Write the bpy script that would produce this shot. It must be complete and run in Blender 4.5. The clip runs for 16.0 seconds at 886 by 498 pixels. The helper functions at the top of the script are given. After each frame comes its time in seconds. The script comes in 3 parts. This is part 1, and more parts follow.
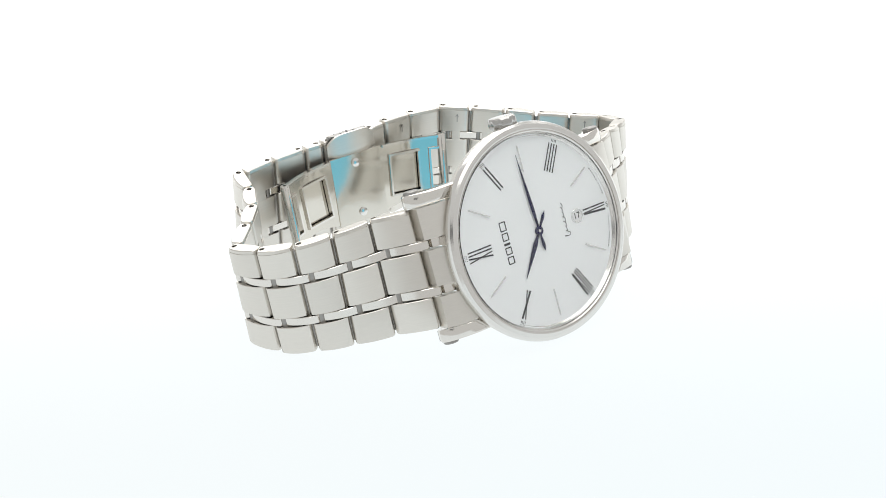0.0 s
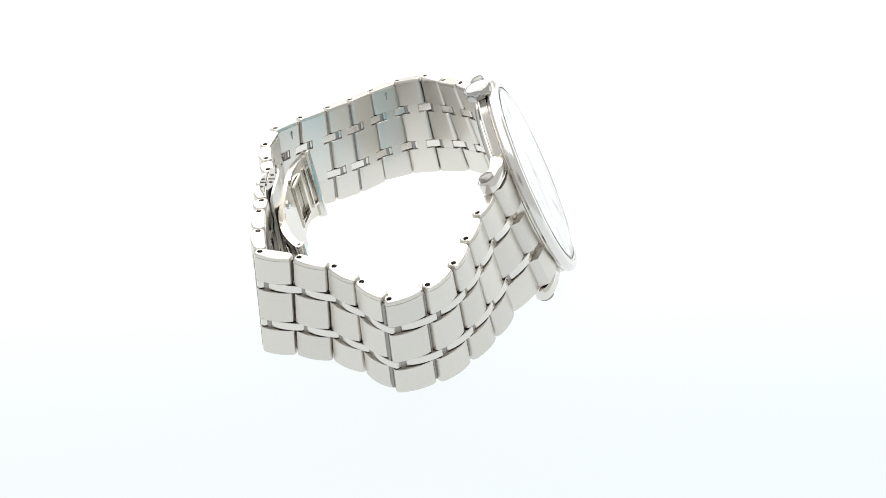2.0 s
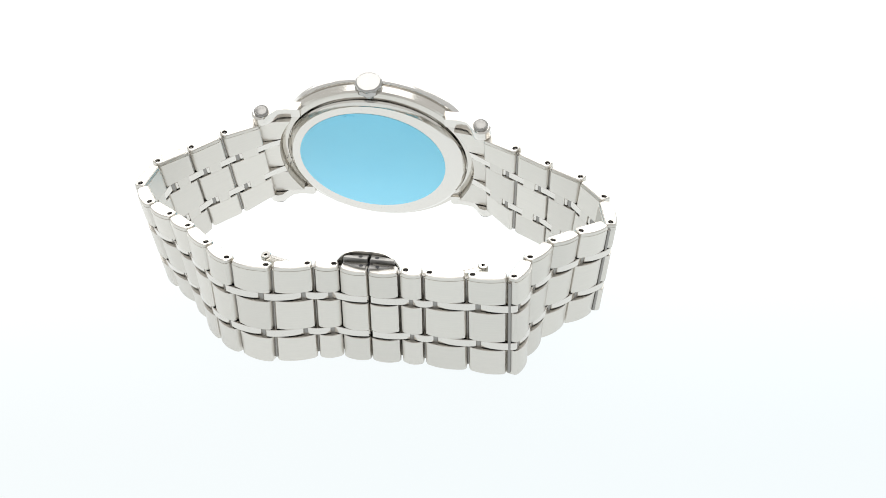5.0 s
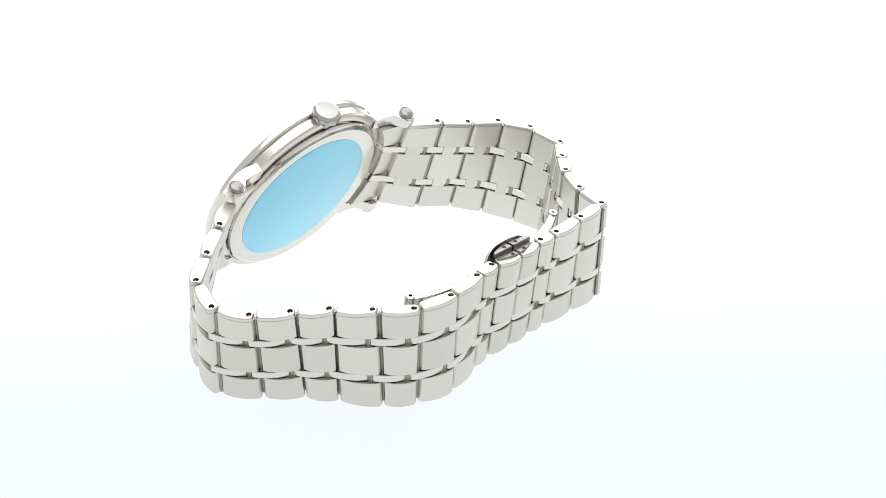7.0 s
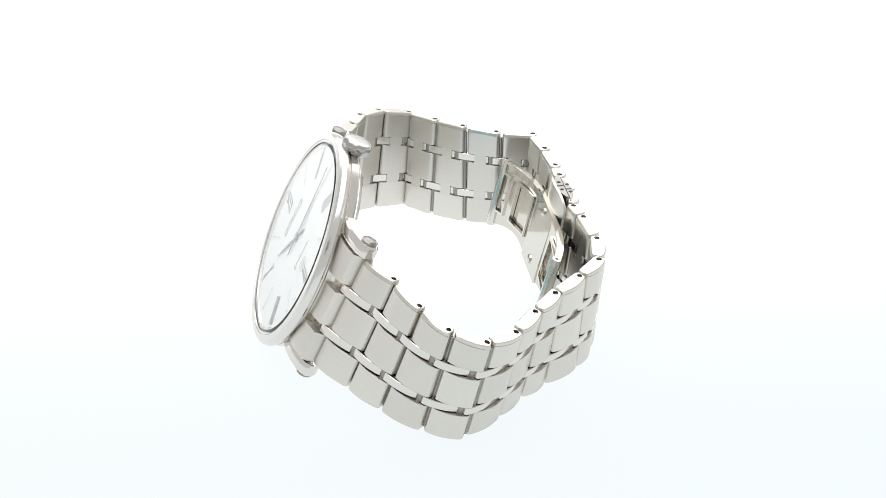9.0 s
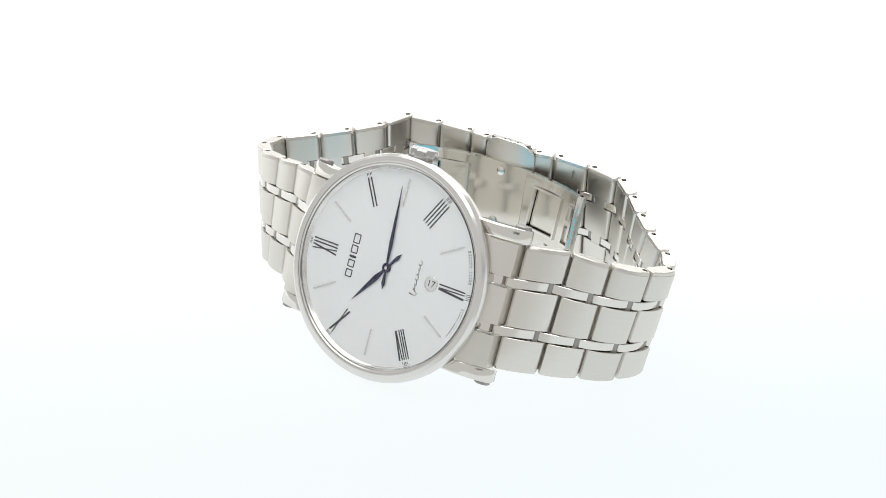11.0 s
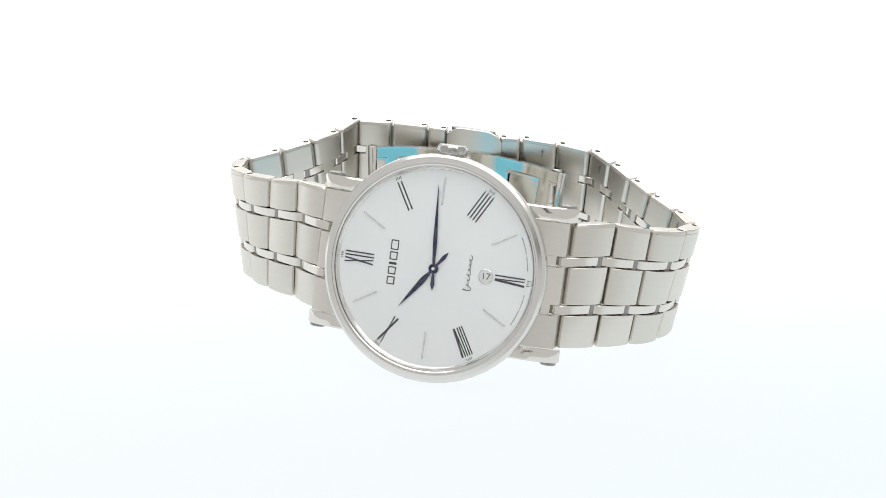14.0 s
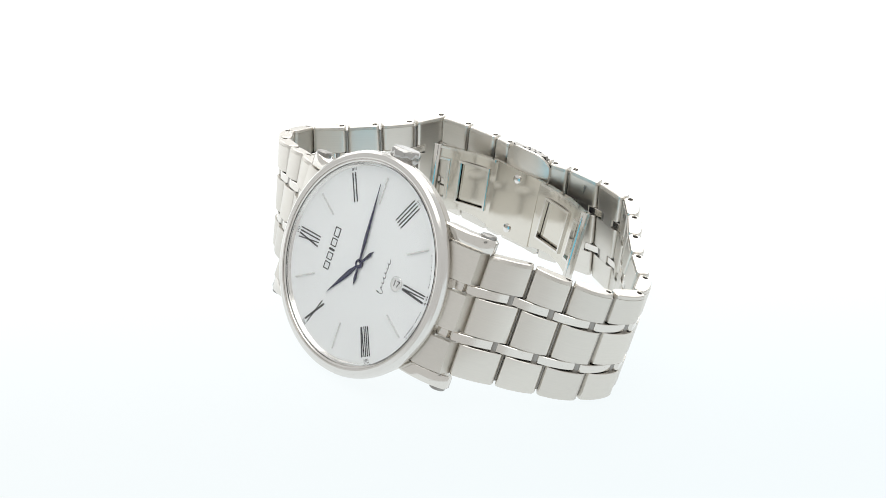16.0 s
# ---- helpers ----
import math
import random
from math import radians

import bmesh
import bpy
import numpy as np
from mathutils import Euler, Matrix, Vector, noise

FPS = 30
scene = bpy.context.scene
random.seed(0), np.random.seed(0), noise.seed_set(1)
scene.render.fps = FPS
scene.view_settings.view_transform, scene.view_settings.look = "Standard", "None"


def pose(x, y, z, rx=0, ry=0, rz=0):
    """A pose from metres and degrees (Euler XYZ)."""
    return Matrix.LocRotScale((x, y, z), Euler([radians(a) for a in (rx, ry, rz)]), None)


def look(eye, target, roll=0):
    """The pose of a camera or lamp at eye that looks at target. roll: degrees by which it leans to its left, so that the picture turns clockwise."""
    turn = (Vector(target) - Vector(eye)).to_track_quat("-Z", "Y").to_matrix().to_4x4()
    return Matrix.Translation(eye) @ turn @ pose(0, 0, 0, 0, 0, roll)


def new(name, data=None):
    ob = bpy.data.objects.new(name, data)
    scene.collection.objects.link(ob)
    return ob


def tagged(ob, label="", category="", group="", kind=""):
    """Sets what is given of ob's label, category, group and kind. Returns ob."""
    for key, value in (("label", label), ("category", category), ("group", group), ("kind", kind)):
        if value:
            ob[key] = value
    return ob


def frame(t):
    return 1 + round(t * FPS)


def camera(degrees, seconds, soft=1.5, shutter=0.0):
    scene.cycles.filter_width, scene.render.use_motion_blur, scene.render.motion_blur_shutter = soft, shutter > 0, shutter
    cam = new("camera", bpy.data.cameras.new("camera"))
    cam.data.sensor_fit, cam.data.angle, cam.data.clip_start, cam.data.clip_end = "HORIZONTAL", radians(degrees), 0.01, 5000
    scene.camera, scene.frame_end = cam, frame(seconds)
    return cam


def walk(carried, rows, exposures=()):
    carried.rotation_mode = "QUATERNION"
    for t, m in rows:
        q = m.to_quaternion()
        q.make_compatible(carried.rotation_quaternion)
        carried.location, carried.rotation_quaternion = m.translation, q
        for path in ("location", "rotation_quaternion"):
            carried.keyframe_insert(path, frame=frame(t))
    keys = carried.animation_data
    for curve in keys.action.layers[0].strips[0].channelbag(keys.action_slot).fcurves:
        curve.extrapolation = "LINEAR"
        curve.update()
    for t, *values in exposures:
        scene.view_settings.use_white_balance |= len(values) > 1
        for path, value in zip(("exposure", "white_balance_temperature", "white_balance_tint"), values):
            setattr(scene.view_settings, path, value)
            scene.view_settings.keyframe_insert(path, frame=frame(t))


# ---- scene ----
U = 0.92e-3          # metres per plan unit: the case is 40.5 mm across
DROP = 20.8          # dial centre above the table, plan units
AXIS = (11.79, -24.58)   # dial centre from the turning axis, plan units

cam = camera(29.965, 16.0, soft=0.7)
EYE = pose(0, -300 * U, 181.38 * U, 60.166, -0.339, -0.921)
walk(cam, [(0, EYE), (16, EYE)])

# ---- light: a white light tent over a table given its own glow ----
world = bpy.data.worlds.new("light_tent")
scene.world = world
world.use_nodes = True
world.node_tree.nodes["Background"].inputs[0].default_value = (0.985, 0.985, 0.97, 1)
world.node_tree.nodes["Background"].inputs[1].default_value = 0.70

soft = bpy.data.lights.new("softbox", "AREA")
soft.shape, soft.size, soft.size_y, soft.energy, soft.color = "RECTANGLE", 0.9, 0.9, 4.2, (1, 0.99, 0.97)
new("softbox", soft).matrix_world = pose(0, 0.05, 0.75)
rear = bpy.data.lights.new("rear_softbox", "AREA")
rear.shape, rear.size, rear.size_y, rear.energy, rear.color = "RECTANGLE", 1.8, 0.8, 7.5, (1, 0.99, 0.97)
new("rear_softbox", rear).matrix_world = look((0, 1.0, 0.62), (0, 0, 0.0))


# ---- materials ----
def material(name, base, rough=0.5, metal=0.0, coat=0.0):
    m = bpy.data.materials.new(name)
    m.use_nodes = True
    b = m.node_tree.nodes["Principled BSDF"]
    b.inputs["Base Color"].default_value = (*base, 1)
    b.inputs["Roughness"].default_value = rough
    b.inputs["Metallic"].default_value = metal
    b.inputs["Coat Weight"].default_value = coat
    return m, m.node_tree, b


def brushed(name, base, rough, stretch, depth):
    """Steel with fine parallel grain; stretch: texture scale along the object's own axes."""
    m, t, b = material(name, base, rough, 1.0)
    co = t.nodes.new("ShaderNodeTexCoord")
    mp = t.nodes.new("ShaderNodeMapping")
    mp.inputs["Scale"].default_value = stretch
    grain = t.nodes.new("ShaderNodeTexNoise")
    grain.inputs["Scale"].default_value = 1.0
    grain.inputs["Detail"].default_value = 3.0
    t.links.new(co.outputs["Object"], mp.inputs["Vector"])
    t.links.new(mp.outputs["Vector"], grain.inputs["Vector"])
    bump = t.nodes.new("ShaderNodeBump")
    bump.inputs["Strength"].default_value = depth
    bump.inputs["Distance"].default_value = 0.00002
    t.links.new(grain.outputs["Fac"], bump.inputs["Height"])
    t.links.new(bump.outputs["Normal"], b.inputs["Normal"])
    smudge = t.nodes.new("ShaderNodeTexNoise")
    smudge.inputs["Scale"].default_value = 160.0
    t.links.new(co.outputs["Object"], smudge.inputs["Vector"])
    add = t.nodes.new("ShaderNodeMath")
    add.operation = "ADD"
    mr = t.nodes.new("ShaderNodeMapRange")
    mr.inputs["To Min"].default_value = rough - 0.03
    mr.inputs["To Max"].default_value = rough + 0.03
    t.links.new(grain.outputs["Fac"], mr.inputs["Value"])
    ms = t.nodes.new("ShaderNodeMapRange")
    ms.inputs["To Min"].default_value = -0.03
    ms.inputs["To Max"].default_value = 0.05
    t.links.new(smudge.outputs["Fac"], ms.inputs["Value"])
    t.links.new(mr.outputs["Result"], add.inputs[0])
    t.links.new(ms.outputs["Result"], add.inputs[1])
    t.links.new(add.outputs["Value"], b.inputs["Roughness"])
    piece = t.nodes.new("ShaderNodeObjectInfo")
    shade = t.nodes.new("ShaderNodeMapRange")
    shade.inputs["To Min"].default_value, shade.inputs["To Max"].default_value = 0.95, 1.04
    t.links.new(piece.outputs["Random"], shade.inputs["Value"])
    streak = t.nodes.new("ShaderNodeMapRange")
    streak.inputs["From Min"].default_value, streak.inputs["From Max"].default_value = 0.3, 0.7
    streak.inputs["To Min"].default_value, streak.inputs["To Max"].default_value = 0.98, 1.015
    t.links.new(grain.outputs["Fac"], streak.inputs["Value"])
    both = t.nodes.new("ShaderNodeMath")
    both.operation = "MULTIPLY"
    t.links.new(shade.outputs["Result"], both.inputs[0])
    t.links.new(streak.outputs["Result"], both.inputs[1])
    tone = t.nodes.new("ShaderNodeVectorMath")
    tone.operation = "SCALE"
    tone.inputs[0].default_value = base
    t.links.new(both.outputs["Value"], tone.inputs["Scale"])
    t.links.new(tone.outputs["Vector"], b.inputs["Base Color"])
    return m


def polished(name, base, rough):
    m, t, b = material(name, base, rough, 1.0)
    co = t.nodes.new("ShaderNodeTexCoord")
    n = t.nodes.new("ShaderNodeTexNoise")
    n.inputs["Scale"].default_value = 350.0
    t.links.new(co.outputs["Object"], n.inputs["Vector"])
    mr = t.nodes.new("ShaderNodeMapRange")
    mr.inputs["To Min"].default_value = rough * 0.6
    mr.inputs["To Max"].default_value = rough * 1.5
    t.links.new(n.outputs["Fac"], mr.inputs["Value"])
    t.links.new(mr.outputs["Result"], b.inputs["Roughness"])
    bump = t.nodes.new("ShaderNodeBump")
    bump.inputs["Strength"].default_value = 0.03
    bump.inputs["Distance"].default_value = 0.0002
    t.links.new(n.outputs["Fac"], bump.inputs["Height"])
    t.links.new(bump.outputs["Normal"], b.inputs["Normal"])
    return m


STEEL = (0.69, 0.664, 0.618)
SATIN = brushed("satin_steel", STEEL, 0.33, (30, 2500, 5000), 0.16)
RING = brushed("turned_steel", STEEL, 0.2, (60, 9000, 60), 0.1)
POLISH = polished("polished_steel", (0.73, 0.705, 0.665), 0.13)
BEZEL = polished("bezel_steel", (0.73, 0.715, 0.69), 0.18)
# Steel with a darker base colour that stands for dimmer reflections.
DIM_STEEL = polished("dimmed_steel", (0.33, 0.322, 0.31), 0.32)
MIRROR = polished("mirror_steel", (0.68, 0.65, 0.59), 0.09)
CROWN = polished("crown_steel", (0.46, 0.452, 0.437), 0.2)
# Darker steel tone with the shade inside the bracelet joints put into it.
JOINT_SHADE = polished("joint_shade", (0.32, 0.31, 0.295), 0.35)
# Near-black that puts the shade of holes, gaps and slots into colour.
DARK = material("painted_shade", (0.03, 0.03, 0.035), 0.5, 0.4)[0]
INK = material("black_ink", (0.012, 0.012, 0.016), 0.4)[0]
SILVER = material("silver_marker", (0.76, 0.76, 0.75), 0.25, 1.0)[0]
BLUED = material("blued_steel", (0.016, 0.017, 0.06), 0.3, 1.0)[0]
PAPER = material("date_disc", (0.8, 0.8, 0.8), 0.5)[0]


def dial_material():
    m, t, b = material("white_dial", (0.79, 0.815, 0.84), 0.5)
    co = t.nodes.new("ShaderNodeTexCoord")
    n = t.nodes.new("ShaderNodeTexNoise")
    n.inputs["Scale"].default_value = 4000.0
    t.links.new(co.outputs["Object"], n.inputs["Vector"])
    r = t.nodes.new("ShaderNodeMix")
    r.data_type = "RGBA"
    r.inputs["A"].default_value = (0.89, 0.92, 0.925, 1)
    r.inputs["B"].default_value = (0.92, 0.945, 0.95, 1)
    t.links.new(n.outputs["Fac"], r.inputs["Factor"])
    t.links.new(r.outputs["Result"], b.inputs["Base Color"])
    return m


def film_material():
    m, t, b = material("blue_film", (0.18, 0.59, 0.95), 0.4, 0.0, 1.0)
    b.inputs["Coat Roughness"].default_value = 0.04
    b.inputs["Coat IOR"].default_value = 1.6
    co = t.nodes.new("ShaderNodeTexCoord")
    n = t.nodes.new("ShaderNodeTexNoise")
    n.inputs["Scale"].default_value = 90.0
    t.links.new(co.outputs["Object"], n.inputs["Vector"])
    r = t.nodes.new("ShaderNodeMix")
    r.data_type = "RGBA"
    r.inputs["A"].default_value = (0.17, 0.70, 0.98, 1)
    r.inputs["B"].default_value = (0.20, 0.74, 0.99, 1)
    t.links.new(n.outputs["Fac"], r.inputs["Factor"])
    t.links.new(r.outputs["Result"], b.inputs["Base Color"])
    bump = t.nodes.new("ShaderNodeBump")
    bump.inputs["Strength"].default_value = 0.15
    bump.inputs["Distance"].default_value = 0.0003
    t.links.new(n.outputs["Fac"], bump.inputs["Height"])
    t.links.new(bump.outputs["Normal"], b.inputs["Normal"])
    return m


def glass_material():
    m, t, b = material("sapphire", (1, 1, 1), 0.01)
    b.inputs["Transmission Weight"].default_value = 1.0
    b.inputs["IOR"].default_value = 1.5
    return m


def table_material():
    """Table with an added glow, cooler towards one corner, scattering what falls on it."""
    m, t, b = material("glowing_table", (0.04, 0.042, 0.043), 0.7)
    b.inputs["Specular IOR Level"].default_value = 0.0
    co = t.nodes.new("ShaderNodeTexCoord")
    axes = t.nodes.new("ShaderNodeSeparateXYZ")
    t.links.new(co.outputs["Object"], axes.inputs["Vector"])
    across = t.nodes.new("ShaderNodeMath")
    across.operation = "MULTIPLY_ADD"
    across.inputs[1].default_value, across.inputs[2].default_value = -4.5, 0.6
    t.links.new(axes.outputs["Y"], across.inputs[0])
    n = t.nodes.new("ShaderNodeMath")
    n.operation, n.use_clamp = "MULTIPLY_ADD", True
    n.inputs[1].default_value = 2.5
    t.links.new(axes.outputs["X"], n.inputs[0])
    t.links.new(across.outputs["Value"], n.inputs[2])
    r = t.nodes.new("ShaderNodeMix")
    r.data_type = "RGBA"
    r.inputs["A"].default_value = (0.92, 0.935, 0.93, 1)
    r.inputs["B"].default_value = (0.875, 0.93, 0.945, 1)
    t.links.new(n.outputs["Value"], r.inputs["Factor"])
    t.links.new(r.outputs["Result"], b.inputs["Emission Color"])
    # Glow raised towards the back, for brighter reflections in crystal and steel.
    glow_ramp = t.nodes.new("ShaderNodeMapRange")
    glow_ramp.interpolation_type = "SMOOTHSTEP"
    glow_ramp.inputs["From Min"].default_value, glow_ramp.inputs["From Max"].default_value = -0.06, 0.14
    glow_ramp.inputs["To Min"].default_value, glow_ramp.inputs["To Max"].default_value = 0.99, 1.42
    t.links.new(axes.outputs["Y"], glow_ramp.inputs["Value"])
    t.links.new(glow_ramp.outputs["Result"], b.inputs["Emission Strength"])
    return m


DIAL, FILM, GLASS, TABLE_GLOW = dial_material(), film_material(), glass_material(), table_material()

# ---- mesh helpers (plan units) ----
WORLD_OF = {}


def part(name, bm, mat, parent, label="", at=None, smooth=35):
    """Links bm as one mesh object under parent, drawn in the space at (from the watch's root)."""
    bmesh.ops.recalc_face_normals(bm, faces=bm.faces[:])
    bmesh.ops.scale(bm, vec=(U, U, U), verts=bm.verts[:])
    for e in bm.edges:
        if len(e.link_faces) == 2:
            e.smooth = e.calc_face_angle() < radians(smooth)
    for f in bm.faces:
        f.smooth = True
    me = bpy.data.meshes.new(name)
    bm.to_mesh(me)
    bm.free()
    me.materials.append(mat)
    ob = new(name, me)
    at = at or WORLD_OF.get(parent, Matrix())
    ob.parent = parent
    ob.matrix_basis = WORLD_OF.get(parent, Matrix()).inverted() @ at
    WORLD_OF[ob] = at
    return tagged(ob, label) if label else ob


def lathe(profile, n=96, axis="y", closed=False):
    """Turns (radius, height) pairs round the y or z axis; a radius of 0 closes the end."""
    bm = bmesh.new()
    rings = []
    for r, h in profile:
        if r == 0:
            rings.append([bm.verts.new((0, h, 0) if axis == "y" else (0, 0, h))])
        else:
            ring = []
            for k in range(n):
                a = 2 * math.pi * k / n
                rr = r(a) if callable(r) else r
                c, s = rr * math.cos(a), rr * math.sin(a)
                ring.append(bm.verts.new((c, h, s) if axis == "y" else (c, s, h)))
            rings.append(ring)
    pairs = list(zip(rings, rings[1:])) + ([(rings[-1], rings[0])] if closed else [])
    for a, b in pairs:
        for k in range(n):
            q = [a[k % len(a)], a[(k + 1) % n % len(a)], b[(k + 1) % n % len(b)], b[k % len(b)]]
            q = list(dict.fromkeys(q))
            if len(q) > 2:
                bm.faces.new(q)
    return bm


def prism(outline, layers, hole=None):
    """Sweeps an outline of (x, y) along z through layers of (z, inset factor); hole: (x, y, r, depth) sunk into the first end."""
    bm = bmesh.new()
    cx = sum(p[0] for p in outline) / len(outline)
    cy = sum(p[1] for p in outline) / len(outline)
    lx = max(p[0] for p in outline) - min(p[0] for p in outline)
    ly = max(p[1] for p in outline) - min(p[1] for p in outline)
    rings = []
    for z, inset in layers:
        fx, fy = 1 - 2 * inset / lx, 1 - 2 * inset / ly
        rings.append([bm.verts.new((cx + (x - cx) * fx, cy + (y - cy) * fy, z)) for x, y in outline])
    n = len(outline)
    for a, b in zip(rings, rings[1:]):
        for k in range(n):
            bm.faces.new((a[k], a[(k + 1) % n], b[(k + 1) % n], b[k]))
    bm.faces.new(rings[-1])
    if hole is None:
        bm.faces.new(rings[0])
    else:
        x, y, r, deep = hole
        z0, step = layers[0][0], 1 if layers[-1][0] > layers[0][0] else -1
        rim = [bm.verts.new((x + r * math.cos(2 * math.pi * k / 12), y + r * math.sin(2 * math.pi * k / 12), z0)) for k in range(12)]
        low = [bm.verts.new((v.co.x, v.co.y, z0 + step * deep)) for v in rim]
        for k in range(12):
            bm.faces.new((rim[k], rim[(k + 1) % 12], low[(k + 1) % 12], low[k]))
        bm.faces.new(low)
        edges = [bm.edges.get((rings[0][k], rings[0][(k + 1) % n])) for k in range(n)]
        edges += [bm.edges.get((rim[k], rim[(k + 1) % 12])) for k in range(12)]
        bmesh.ops.triangle_fill(bm, use_beauty=True, use_dissolve=False, edges=edges)
    return bm


def bar(points, width, y0, y1, taper=None):
    """A raised stroke on the dial from points[0] to points[1] in (x, z), standing from y0 to y1."""
    (ax, az), (bx, bz) = points
    dx, dz = bx - ax, bz - az
    k = math.hypot(dx, dz)
    nx, nz = -dz / k, dx / k
    w0, w1 = width / 2, (taper if taper is not None else width) / 2
    flat = [(ax + nx * w0, az + nz * w0), (bx + nx * w1, bz + nz * w1), (bx - nx * w1, bz - nz * w1), (ax - nx * w0, az - nz * w0)]
    bm = bmesh.new()
    add_block(bm, flat, y0, y1)
    return bm


def add_block(bm, flat, y0, y1):
    a = [bm.verts.new((x, y0, z)) for x, z in flat]
    b = [bm.verts.new((x, y1, z)) for x, z in flat]
    n = len(flat)
    bm.faces.new(a)
    bm.faces.new(b[::-1])
    for k in range(n):
        bm.faces.new((a[k], b[k], b[(k + 1) % n], a[(k + 1) % n]))


def rounded(x0, x1, z0, z1, r, n=4):
    """Corner-rounded rectangle as a loop of (x, z)."""
    r = min(r, (x1 - x0) / 2.2, (z1 - z0) / 2.2)
    loop = []
    for cx, cz, a0 in ((x1 - r, z1 - r, 0), (x0 + r, z1 - r, 90), (x0 + r, z0 + r, 180), (x1 - r, z0 + r, 270)):
        for k in range(n + 1):
            a = radians(a0 + 90 * k / n)
            loop.append((cx + r * math.cos(a), cz + r * math.sin(a)))
    return loop


def add_ring(bm, loop, w, y0, y1):
    """A raised outline of stroke w along a loop of (x, z); a loop too narrow for a hole becomes solid."""
    xs, zs = [p[0] for p in loop], [p[1] for p in loop]
    cx, cz = (min(xs) + max(xs)) / 2, (min(zs) + max(zs)) / 2
    lx, lz = max(xs) - min(xs), max(zs) - min(zs)
    if min(lx, lz) < 3 * w:
        add_block(bm, loop, y0, y1)
        return
    inner = [(cx + (x - cx) * (1 - 2 * w / lx), cz + (z - cz) * (1 - 2 * w / lz)) for x, z in loop]
    n = len(loop)
    for k in range(n):
        add_block(bm, [loop[k], loop[(k + 1) % n], inner[(k + 1) % n], inner[k]], y0, y1)


# ---- the table ----
def table():
    bm = bmesh.new()
    bmesh.ops.create_grid(bm, x_segments=8, y_segments=8, size=1.2)
    me = bpy.data.meshes.new("ground")
    bm.to_mesh(me)
    bm.free()
    me.materials.append(TABLE_GLOW)
    tagged(new("ground", me), "plain white table top with an added glow", "table top", kind="structure")


def opening_card():
    """An added, unseen dark card behind the camera for the tent's front opening."""
    bm = bmesh.new()
    bmesh.ops.create_cube(bm, size=1.0)
    # Sized to give the polished steel a small dark reflection.
    bmesh.ops.scale(bm, vec=(0.12, 0.01, 0.10), verts=bm.verts[:])
    bmesh.ops.bevel(bm, geom=bm.edges[:], offset=0.003, segments=2, affect="EDGES")
    me = bpy.data.meshes.new("dark_card")
    bm.to_mesh(me)
    bm.free()
    me.materials.append(material("grey_cloth", (0.1, 0.1, 0.1), 0.9)[0])
    ob = tagged(new("dark_card", me), "unseen dark card in place of the tent's front opening", "tent wall", kind="structure")
    ob.location = (0.005, -0.42, 0.26)


table()
opening_card()

# ---- the watch ----
watch = tagged(new("wristwatch"), "steel wristwatch with white dial and link bracelet lying on its side", "wristwatch")
REST = pose(AXIS[0] * U, AXIS[1] * U, DROP * U)
CASE = REST @ pose(0.36 * U, -0.12 * U, -0.13 * U, -25.41, 0.12, 1.06)


def arch(length, inner, edge, crown, n=9, corner=0.75):
    """Side outline of a link: flat inside with rounded ends, gently domed outside."""
    def bend(cx, a0, a1):
        return [(cx + corner * math.cos(radians(a)), -inner + corner + corner * math.sin(radians(a))) for a in (a0, a0 * 0.75 + a1 * 0.25, (a0 + a1) / 2, a0 * 0.25 + a1 * 0.75, a1)]
    pts = [(corner * 1.7, -inner), (length - corner * 1.7, -inner)] + bend(length - corner, 270, 360)
    for k in range(n + 1):
        f = k / n
        x = length * (1 - f)
        y = edge + (crown - edge) * (1 - (2 * f - 1) ** 2)
        if k in (0, n):
            pts.append((x, y - 0.35))
            if k == 0:
                pts.append((length * 0.97, y + 0.02))
            continue
        pts.append((x, y))
    pts.insert(len(pts) - 1, (length * 0.03, edge + 0.02))
    return pts + bend(corner, 180, 270)


